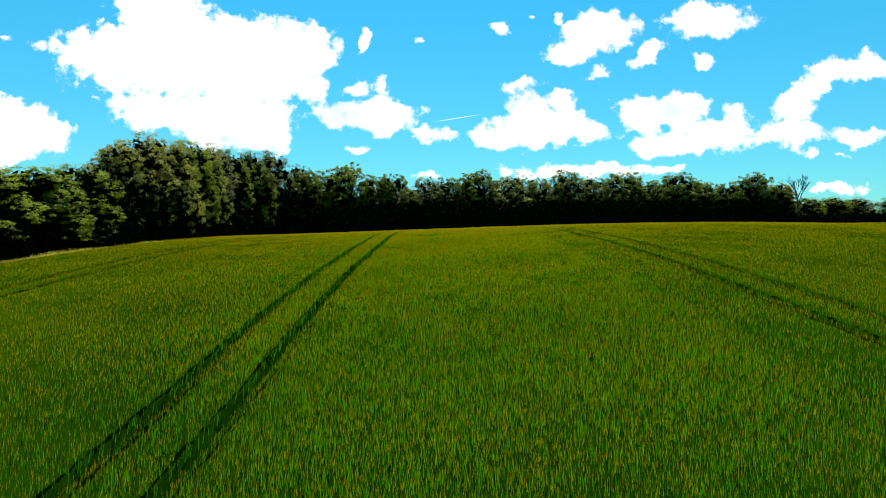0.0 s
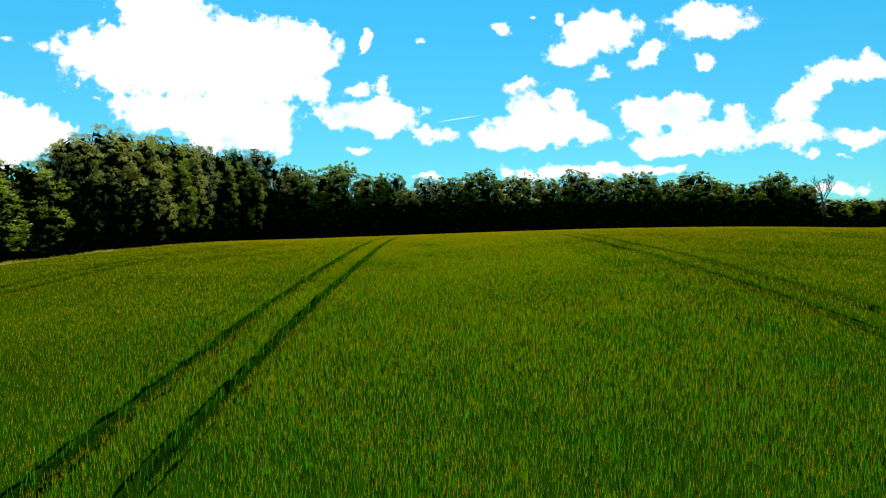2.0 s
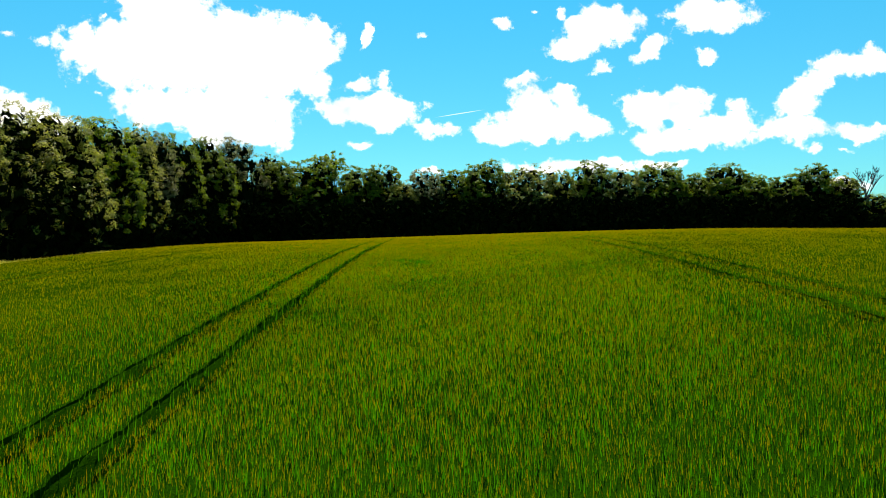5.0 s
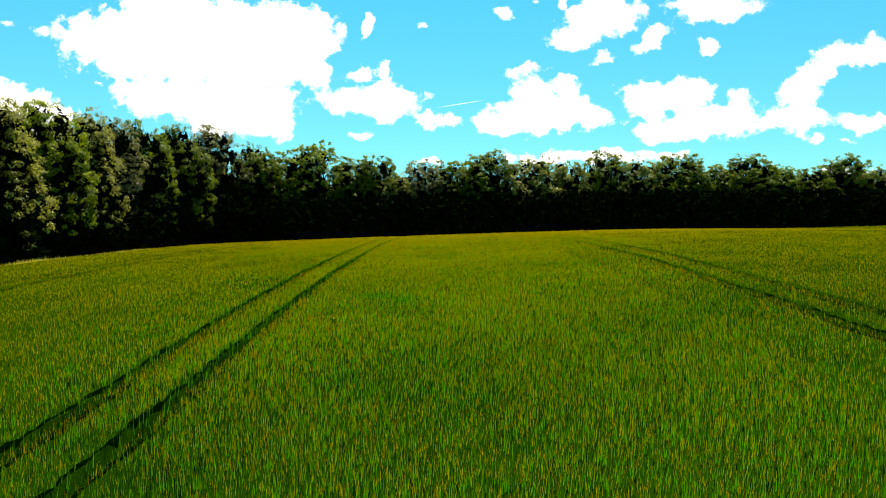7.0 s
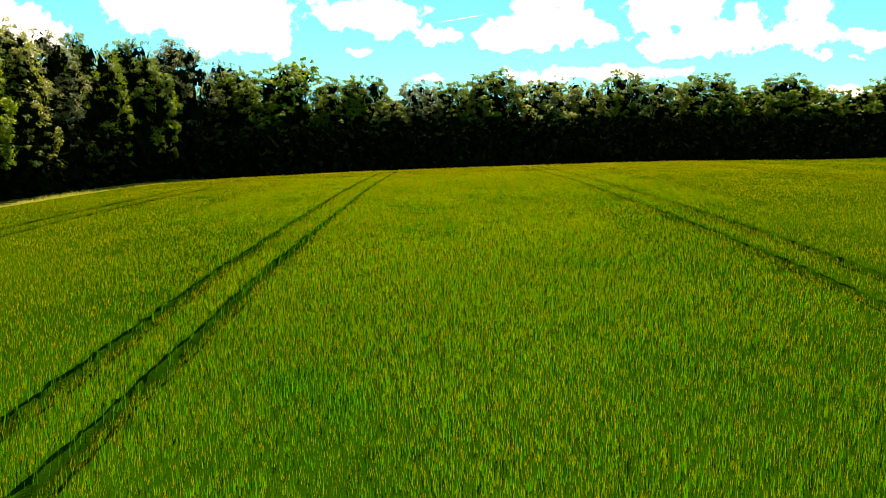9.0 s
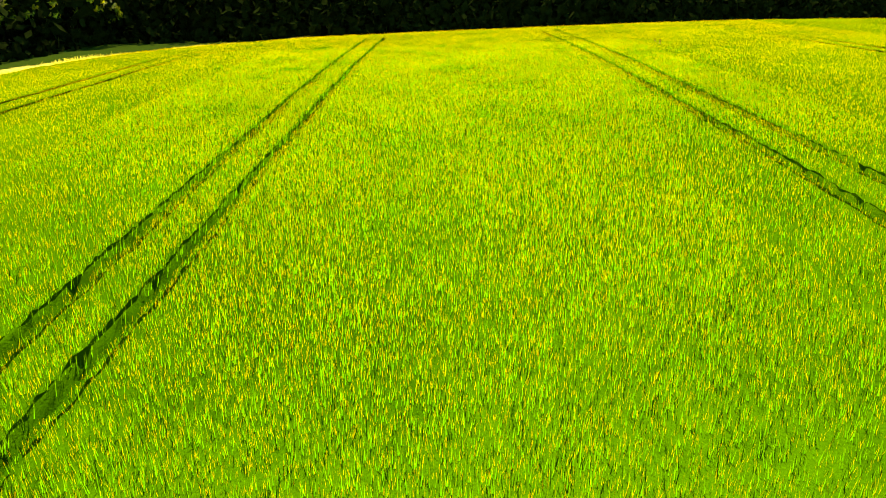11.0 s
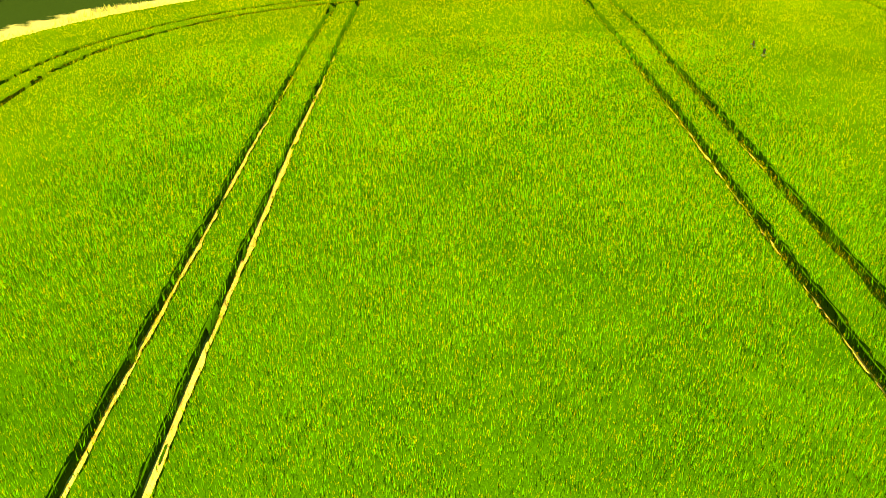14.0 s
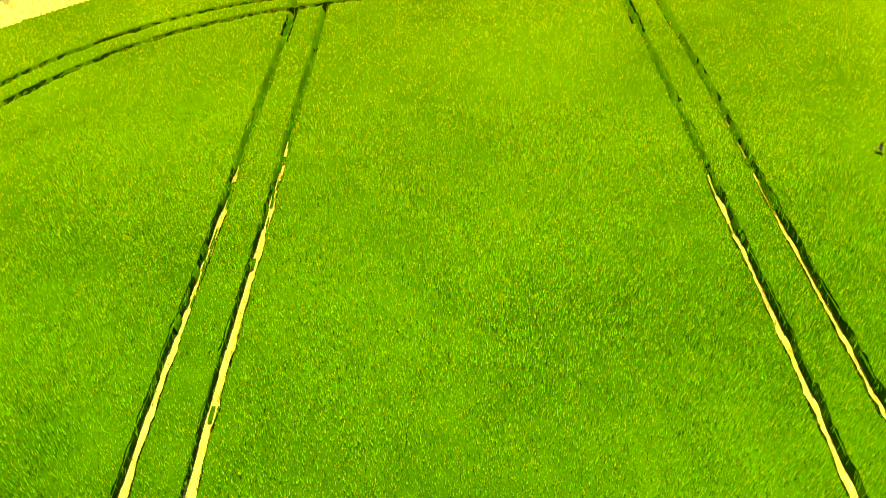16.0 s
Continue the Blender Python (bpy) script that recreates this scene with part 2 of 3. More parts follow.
def ground_material():
    """Chalky soil under the crop, pale dry grass on the verge, woodland floor under the trees coloured dark for their
    shade.
    """
    m, t = fresh("field soil and verge")
    place = node(t, "ShaderNodeTexCoord").outputs["Object"]
    out = node(t, "ShaderNodeAttribute", attribute_name="beyond_edge").outputs["Fac"]
    broad = node(t, "ShaderNodeTexNoise", {"Vector": place, "Scale": 0.5, "Detail": 6.0, "Roughness": 0.65}).outputs["Fac"]
    fine = node(t, "ShaderNodeTexNoise", {"Vector": place, "Scale": 7.0, "Detail": 8.0, "Roughness": 0.7}).outputs["Fac"]
    soil_f = node(t, "ShaderNodeMapRange", {"Value": arith(t, "MULTIPLY_ADD", broad, 0.4, arith(t, "MULTIPLY", fine, 0.6)), "From Min": 0.38, "From Max": 0.60}).outputs[0]
    soil = node(t, "ShaderNodeMix", {0: soil_f, 6: (0.10, 0.075, 0.008, 1), 7: (0.34, 0.25, 0.045, 1)}, data_type="RGBA").outputs[2]
    grass = node(t, "ShaderNodeMix", {0: fine, 6: (0.07, 0.08, 0.010, 1), 7: (0.25, 0.22, 0.06, 1)}, data_type="RGBA").outputs[2]
    # tree shade on the woodland floor is put into these two colours
    shaded_floor = node(t, "ShaderNodeMix", {0: fine, 6: (0.0025, 0.008, 0.001, 1), 7: (0.012, 0.026, 0.003, 1)}, data_type="RGBA").outputs[2]
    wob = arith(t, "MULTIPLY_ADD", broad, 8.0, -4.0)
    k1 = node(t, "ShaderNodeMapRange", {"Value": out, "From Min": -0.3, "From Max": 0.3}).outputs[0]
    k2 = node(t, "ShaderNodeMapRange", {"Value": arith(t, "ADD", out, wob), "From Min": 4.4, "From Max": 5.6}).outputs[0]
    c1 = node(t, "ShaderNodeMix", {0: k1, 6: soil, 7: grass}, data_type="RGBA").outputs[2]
    c2 = node(t, "ShaderNodeMix", {0: k2, 6: c1, 7: shaded_floor}, data_type="RGBA").outputs[2]
    relief = node(t, "ShaderNodeBump", {"Height": fine, "Strength": 0.7, "Distance": 0.05})
    p = node(t, "ShaderNodeBsdfDiffuse", {0: c2, 1: 0.9, "Normal": relief.outputs[0]})
    node(t, "ShaderNodeOutputMaterial", {0: p.outputs[0]})
    return m


# ---------------------------------------------------------------- the lie of the land
CROP_HEIGHT, CANOPY_DEPTH = 0.62, 0.25
TRACK, FIRST, SPACING = 1.80, -5.50, 18.83            # wheel track, the first tramline, the step to the next
HEAD_X, HEAD_Y, HEAD_R = -21.6, 163.0, 20.5            # the headland tramline, a rounded corner


def crop_top(x, y):
    """Height of the crop's tips over the field."""
    x, y = np.asarray(x, float), np.asarray(y, float)
    a, b = np.clip(x, -60, 60) / 60, (np.clip(y, -25, 215) - 100) / 100
    z = (-0.104 + 2.183 * a + 1.56 * b + 0.071 * a * b - 0.369 * a * a - 3.572 * b * b + 1.207 * b**3 + 0.762 * a * a * b
         + 0.056 * a * b * b + 0.681 * b**4 - 1.186 * a**3)
    return z + 0.022 * np.clip(x - 60, 0, 90) - 0.42 * np.clip((x + 10) / 60, 0, 1) * np.clip((y - 130) / 45, 0, 1)


def soil(x, y):
    return crop_top(x, y) - CROP_HEIGHT


def rounded(x, y, left, top, r):
    """Signed distance to a line that runs up along x = left, turns and runs to the right along y = top; above zero outside."""
    cx, cy = left + r, top - r
    return np.where((x < cx) & (y > cy), np.hypot(x - cx, y - cy) - r, np.maximum(left - x, y - top))


def beyond(x, y):
    """How far a place lies outside the crop."""
    return rounded(x + 0.02 * np.maximum(138 - y, 0), y - 0.2 * np.maximum(x, 0), -30.6, 171.0, 32.6)


def wander(y, k):
    return 0.05 * np.sin(y * 0.13 + k * 1.7) + 0.025 * np.sin(y * 0.41 + k * 2.9)


def rut_half(y):
    """Half the width of a wheel rut; the wheels sank wider where the ground dips."""
    return 0.155 + 0.07 * np.clip((108 - y) / 12, 0, 1) + 0.022 * np.sin(y * 1.9 + 1.3 * np.sin(y * 0.8)) + 0.016 * np.sin(y * 5.3)


def rut_gap(x, y):
    """Signed distance across the nearest wheel rut (from its middle), and that as an absolute value."""
    best = np.full(np.shape(x), 99.0)
    ring = rounded(x, y - 0.14 * np.maximum(x + 5, 0), HEAD_X, HEAD_Y, HEAD_R) + wander(x + y, 7)
    for s in (-1, 1):
        d = ring - s * TRACK / 2
        best = np.where(np.abs(d) < np.abs(best), d, best)
        for k in range(7):
            d = x - (FIRST + SPACING * k + s * TRACK / 2 + wander(y, k))
            d = np.where(ring < 0.6 + 0.3 * s, d, 99.0)
            best = np.where(np.abs(d) < np.abs(best), d, best)
    return best


def mesh_of(name, verts, faces, material, flat_shade=True):
    """A mesh from arrays: verts n x 3, faces m x 3 or m x 4."""
    verts, faces = np.asarray(verts, np.float32), np.asarray(faces, np.int32)
    me = bpy.data.meshes.new(name)
    me.vertices.add(len(verts))
    me.vertices.foreach_set("co", verts.ravel())
    n, k = faces.shape
    me.loops.add(n * k)
    me.loops.foreach_set("vertex_index", faces.ravel())
    me.polygons.add(n)
    me.polygons.foreach_set("loop_start", np.arange(0, n * k, k, dtype=np.int32))
    me.polygons.foreach_set("use_smooth", np.full(n, not flat_shade))
    me.update(calc_edges=True)
    me.materials.append(material)
    return me


def sheet(xs, ys):
    gx, gy = np.meshgrid(xs, ys)
    n, m = len(xs), len(ys)
    i = np.arange(n * m).reshape(m, n)
    f = np.stack([i[:-1, :-1], i[:-1, 1:], i[1:, 1:], i[1:, :-1]], -1).reshape(-1, 4)
    return gx.ravel(), gy.ravel(), f


def part(name, me, parent, label=""):
    ob = new(name, me)
    ob.parent = parent
    return tagged(ob, label) if label else ob


# ---------------------------------------------------------------- ground
far_out = np.array([-2600, -1500, -800, -450, -280, -190, -140, -110])
xs = np.concatenate([far_out, np.arange(-90, 151, 1.5), [180, 230, 300, 450, 800, 1500, 2600]])
ys = np.concatenate([[-2600, -1500, -800, -400, -200, -100, -60], np.arange(-40, 241, 1.5), [270, 320, 400, 600, 1000, 1700, 2600]])
gx, gy, gf = sheet(xs, ys)
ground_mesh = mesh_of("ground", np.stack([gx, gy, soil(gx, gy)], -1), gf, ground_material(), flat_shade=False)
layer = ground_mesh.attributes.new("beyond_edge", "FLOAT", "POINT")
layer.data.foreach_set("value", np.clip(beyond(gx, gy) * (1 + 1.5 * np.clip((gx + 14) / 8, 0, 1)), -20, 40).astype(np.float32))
tagged(new("ground", ground_mesh), "chalky pale soil of a field with a dry grass verge", "ground", kind="structure")

# ---------------------------------------------------------------- crop
rng = np.random.default_rng(11)


def off_path(x, y):
    """1 off the flight path, where the sheet stands in for leaves and ears; 0 along it, where plants are modelled
    singly over a darker sheet.
    """
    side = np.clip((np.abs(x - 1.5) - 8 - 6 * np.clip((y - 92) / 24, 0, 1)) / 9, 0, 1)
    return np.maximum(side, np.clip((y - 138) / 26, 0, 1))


def canopy_mesh():
    """The dense lower growth, open where the wheels have run, with a wall of stems down both sides of each rut."""
    lines = [FIRST + SPACING * k + s * TRACK / 2 for k in range(4) for s in (-1, 1)] + [HEAD_X + s * TRACK / 2 for s in (-1, 1)]
    fine = np.concatenate([c + np.arange(-0.42, 0.43, 0.06) for c in lines])
    xs = np.unique(np.round(np.concatenate([np.arange(-36, 60.3, 0.6), fine]), 2))
    v, f, n = [], [], 0
    left, right = xs[xs <= -14], np.concatenate([[-14.0], xs[xs > -14]])
    for xs_, ys_ in ((right, np.linspace(-12, 157, 283)), (np.append(left[left < -14], -13.7), np.linspace(-12, 143, 200)), (np.linspace(-36, -13.7, 112), np.linspace(142.6, 157.2, 76)),
                     (np.linspace(-36, 60, 401), np.linspace(156.7, 183, 120)), (np.arange(60, 150.1, 2.0), np.arange(-12, 203, 2.0)), (np.arange(-36, 151, 3.0), np.arange(-102, -11, 3.0))):
        x, y, q = sheet(xs_, ys_)
        for k in range(4):
            x = x + wander(y, k) * np.clip((3 - np.abs(x - FIRST - SPACING * k)) / 1.5, 0, 1) * (len(ys_) == 283)
        lump = 0.04 * np.sin(x * 2.1 + 1.3 * np.sin(y * 1.1)) * np.sin(y * 1.7) + rng.normal(0, 0.014, x.shape)
        z = crop_top(x, y) - CANOPY_DEPTH * (1 - 0.55 * off_path(x, y)) + lump * (1 - 0.6 * off_path(x, y))
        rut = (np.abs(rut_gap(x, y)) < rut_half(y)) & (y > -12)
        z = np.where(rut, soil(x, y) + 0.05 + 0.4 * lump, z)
        mx, my = x[q].mean(1), y[q].mean(1)
        keep = (~rut[q].any(1) | (overgrown(my) + rng.uniform(-0.34, 0.34, len(my)) > 0.44 + 0.2 * np.sin(my * 1.3 + 2 * np.sin(my * 0.7 + mx)))) & (beyond(mx, my) < -0.15)
        v.append(np.stack([x, y, z], -1))
        f.append(q[keep] + n)
        n += len(x)

    sheets = n

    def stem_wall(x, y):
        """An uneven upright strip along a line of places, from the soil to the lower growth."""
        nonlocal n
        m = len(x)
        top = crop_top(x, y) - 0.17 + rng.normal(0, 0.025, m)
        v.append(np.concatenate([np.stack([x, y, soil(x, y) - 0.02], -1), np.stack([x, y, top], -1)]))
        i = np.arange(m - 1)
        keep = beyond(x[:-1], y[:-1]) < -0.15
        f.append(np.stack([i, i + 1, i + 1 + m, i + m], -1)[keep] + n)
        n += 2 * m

    for s in (-1, 1):
        for side in (-1, 1):
            for k in range(4):
                y = np.arange(-12, 178, 0.25)
                x = FIRST + SPACING * k + s * TRACK / 2 + side * (rut_half(y) + 0.06) + wander(y, k) + rng.normal(0, 0.012, len(y))
                inside = rounded(x, y - 0.14 * np.maximum(x + 5, 0), HEAD_X, HEAD_Y, HEAD_R) < -1.1
                stem_wall(x[inside], y[inside])
            off = s * TRACK / 2 + side * (rut_half(160) + 0.06)
            turn = np.linspace(0, np.pi / 2, 120)
            far = np.arange(HEAD_X + HEAD_R + 0.25, 58, 0.25)
            rise = np.arange(20, HEAD_Y - HEAD_R, 0.25)
            r = HEAD_R + off
            x = np.concatenate([np.full(len(rise), HEAD_X - off), HEAD_X + HEAD_R - r * np.cos(turn), far])
            y = np.concatenate([rise, HEAD_Y - HEAD_R + r * np.sin(turn), np.full(len(far), HEAD_Y + off)])
            y = y + 0.14 * np.maximum(x + 5, 0)
            shift = wander(x + y, 7)
            out = np.concatenate([np.zeros(len(rise)), turn, np.full(len(far), np.pi / 2)])
            stem_wall(x + shift * np.cos(out), y - shift * np.sin(out))
    v = np.concatenate(v)
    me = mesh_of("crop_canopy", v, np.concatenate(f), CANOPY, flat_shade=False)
    # rut walls take mostly the deep colour, darkened as if in shade
    shut = np.where(np.arange(len(v)) < sheets, off_path(v[:, 0], v[:, 1]), 0.25)
    rut_floor = (np.abs(rut_gap(v[:, 0], v[:, 1])) < rut_half(v[:, 1]) - 0.01) & (v[:, 1] > -12) & (np.arange(len(v)) < sheets)
    me.attributes.new("rut_shade", "FLOAT", "POINT").data.foreach_set("value", rut_floor.astype(np.float32))
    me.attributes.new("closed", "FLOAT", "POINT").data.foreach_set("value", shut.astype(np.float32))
    return me


def patchy(x, y):
    """Soft uneven patches a few metres wide, about -1 to 1."""
    return (np.sin(x * 0.55 + 1.7 * np.sin(y * 0.21 + 1)) * np.sin(y * 0.37 + 1.3 * np.sin(x * 0.31))
            + 0.6 * np.sin(x * 1.7 + 1.5 * np.sin(y * 0.9)) * np.sin(y * 1.1 + 2 * np.sin(x * 0.7 + 2)))


def overgrown(y):
    """How far the ruts have grown over again along the field: 1 where they are closed, 0 where the soil shows."""
    return np.clip(np.maximum((112 - y) / 8, (y - 139) / 11), 0, 1)


def scattered(x0, x1, y0, y1, per_m2):
    """Places for plants: thick beside the wheel ruts, few and stunted in them."""
    n = int((x1 - x0) * (y1 - y0) * per_m2)
    x, y = rng.uniform(x0, x1, n), rng.uniform(y0, y1, n)
    gap = rut_gap(x, y)
    open_to = rut_half(y) + 0.03 * np.sin(y * 2.3 + 2 * np.sin(y * 0.6 + x)) + rng.uniform(-0.05, 0.05, n)
    clump = np.sin(x * 23 + 2 * np.sin(y * 5)) * np.sin(y * 13 + 2 * np.sin(x * 4)) + rng.normal(0, 0.4, n)
    keep = ((np.abs(gap) > open_to) | (rng.uniform(0, 1, n) < 0.36)) & (beyond(x, y) < 0) & (clump > -0.55)
    return x[keep], y[keep], gap[keep]


# stretches of the field: from x, to x, from y, to y, leaves and ears to the square metre, and how much coarser they are
ZONES = [(-7, 9, 9, 105, 250, 225, 1.0), (-15, -7, 12, 105, 100, 120, 1.15), (9, 18, 14, 105, 100, 120, 1.15), (-33, -15, 22, 105, 12, 75, 1.25), (18, 45, 26, 105, 12, 75, 1.25),
         (-14, 18, 105, 150, 270, 190, 1.0), (-33, -14, 105, 150, 36, 80, 1.25), (18, 40, 105, 150, 36, 80, 1.25), (-33, 40, 150, 182, 20, 80, 1.25),
         (40, 110, 60, 195, 2, 15, 1.7), (45, 75, 26, 60, 2, 15, 1.7)]
# places where the crop is lusher and still without ripe ears: x, y, radius
LUSH = [(-7.4, 43.5, 1.1), (-8.0, 38.6, 0.9), (8.9, 30.8, 1.0), (9.3, 34.7, 0.9), (9.4, 43.3, 0.8), (9.2, 45.2, 0.8), (-1.6, 76.6, 1.2), (-0.4, 75.4, 0.9),
        (-8.9, 132.4, 1.3), (-10.0, 127.6, 1.2), (-9.4, 150.5, 1.4), (17.2, 140.0, 0.7)]


def lush(x, y):
    return np.clip(sum(np.exp(-((x - a) ** 2 + (y - c) ** 2 * 0.5) / (0.6 * r) ** 2) for a, c, r in LUSH), 0, 1)


def sway(x, y):
    """The lean of the crop in the wind, in soft waves."""
    return 0.03 * np.sin(x * 0.35 + y * 0.22), 0.03 * np.sin(x * 0.27 - y * 0.31 + 2)


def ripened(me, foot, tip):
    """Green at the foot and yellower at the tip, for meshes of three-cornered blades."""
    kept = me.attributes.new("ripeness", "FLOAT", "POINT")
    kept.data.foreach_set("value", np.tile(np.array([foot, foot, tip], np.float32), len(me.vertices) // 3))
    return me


def blades():
    v = []
    for x0, x1, y0, y1, leaves, _, coarse in ZONES:
        x, y, gap = scattered(x0, x1, y0, y1, leaves)
        n = len(x)
        wide = rng.uniform(0.006, 0.011, n) * coarse
        tall = CROP_HEIGHT - rng.uniform(0.0, 0.16, n) + 0.03 * patchy(x, y) + 0.07 * lush(x, y)
        tall = np.where(np.abs(gap) < rut_half(y) - 0.03, tall * rng.uniform(0.12, 0.36, n) * (1 + 0.4 * overgrown(y)), tall)
        a = rng.uniform(0, 2 * np.pi, n)
        lx, ly = sway(x, y)
        lean = rng.normal(0, 0.025, (n, 2)) + 0.3 * np.stack([lx, ly], -1)
        lean[:, 0] -= np.where(np.abs(gap) < 0.4, np.sign(gap) * rng.uniform(-0.03, 0.07, n), 0)
        base = crop_top(x, y) - CROP_HEIGHT + 0.02
        low = base + np.maximum(tall - np.where(np.abs(gap) < 0.5, 0.34, 0.25), 0.0)
        dx, dy = np.cos(a) * wide, np.sin(a) * wide
        v.append(np.stack([np.stack([x - dx, y - dy, low], -1), np.stack([x + dx, y + dy, low], -1),
                           np.stack([x + lean[:, 0], y + lean[:, 1], base + tall], -1)], 1).reshape(-1, 3))
    v = np.concatenate(v)
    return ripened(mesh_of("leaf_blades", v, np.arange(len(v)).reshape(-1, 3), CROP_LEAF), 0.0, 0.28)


def ears():
    v = []
    for x0, x1, y0, y1, _, heads, coarse in ZONES:
        x, y, gap = scattered(x0, x1, y0, y1, heads)
        ripe = (np.abs(gap) > rut_half(y) - 0.02) & (rng.uniform(0, 1, len(x)) > 0.9 * np.clip(lush(x, y) + 0.55 * np.clip(-patchy(x, y) - 0.1, 0, 1), 0, 1))
        x, y = x[ripe], y[ripe]
        n = len(x)
        a = rng.uniform(0, 2 * np.pi, n)
        wide = rng.uniform(0.0020, 0.0038, n) * coarse ** 2.2
        lx, ly = sway(x, y)
        lean = rng.normal(0, 0.018, (n, 2)) + 0.25 * np.stack([lx, ly], -1)
        foot = crop_top(x, y) - rng.uniform(0.05, 0.13, n) + 0.02 * patchy(x, y)
        length = rng.uniform(0.10, 0.15, n)
        side = np.stack([np.cos(a) * wide, np.sin(a) * wide, 0 * a], -1)
        low = np.stack([x, y, foot], -1)
        v.append(np.stack([low - side, low + side, np.stack([x + lean[:, 0], y + lean[:, 1], foot + length], -1)], 1).reshape(-1, 3))
    v = np.concatenate(v)
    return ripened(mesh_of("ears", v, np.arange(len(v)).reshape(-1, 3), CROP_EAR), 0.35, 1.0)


crop = tagged(new("barley_crop", canopy_mesh()), "green barley crop in ear with parallel wheel tracks through it", "crop", kind="stuff")
tagged(part("leaf_blades", blades(), crop, "upright narrow green leaves"), kind="stuff")
tagged(part("ears", ears(), crop, "yellowish green barley ears"), kind="stuff")


def verge():
    """Dry tussocks between the crop and the trees."""
    n = 520000
    x, y = rng.uniform(-41, 112, n), rng.uniform(20, 197, n)
    b = beyond(x, y)
    keep = (b > -0.1) & (b < np.where(x > -10, 1.8, 3.6) + 1.2 * np.sin(x * 0.4 + y * 0.3))
    x, y = x[keep], y[keep]
    n = len(x)
    tuft = 0.5 + 0.5 * np.sin(x * 2.3 + np.sin(y * 1.9)) * np.sin(y * 2.7)
    tall, wide, a = rng.uniform(0.22, 0.40, n) + 0.22 * tuft, rng.uniform(0.018, 0.04, n), rng.uniform(0, 6.283, n)
    z = soil(x, y) - 0.02
    dx, dy = np.cos(a) * wide, np.sin(a) * wide
    lean = rng.normal(0, 0.16, (n, 2))
    v = np.stack([np.stack([x - dx, y - dy, z], -1), np.stack([x + dx, y + dy, z], -1), np.stack([x + lean[:, 0], y + lean[:, 1], z + tall], -1)], 1).reshape(-1, 3)
    return mesh_of("verge_grass", v, np.arange(len(v)).reshape(-1, 3), VERGE)


tagged(new("verge_grass", verge()), "pale dry uncut grass along the edge of the wood", "grass", kind="stuff")


# ---------------------------------------------------------------- trees
def limb(bm, a, b, ra, rb, sides=7):
    """A tapered round limb from a to b."""
    a, b = Vector(a), Vector(b)
    q = (b - a).to_track_quat("Z", "Y")
    rings = [[bm.verts.new(p + q @ Vector((r * math.cos(6.2832 * i / sides), r * math.sin(6.2832 * i / sides), 0))) for i in range(sides)] for p, r in ((a, ra), (b, rb))]
    for i in range(sides):
        bm.faces.new((rings[0][i], rings[0][(i + 1) % sides], rings[1][(i + 1) % sides], rings[1][i]))
    bm.faces.new(rings[1])


def bm_mesh(name, bm, material):
    me = bpy.data.meshes.new(name)
    bm.to_mesh(me)
    bm.free()
    me.materials.append(material)
    for p in me.polygons:
        p.use_smooth = True
    return me


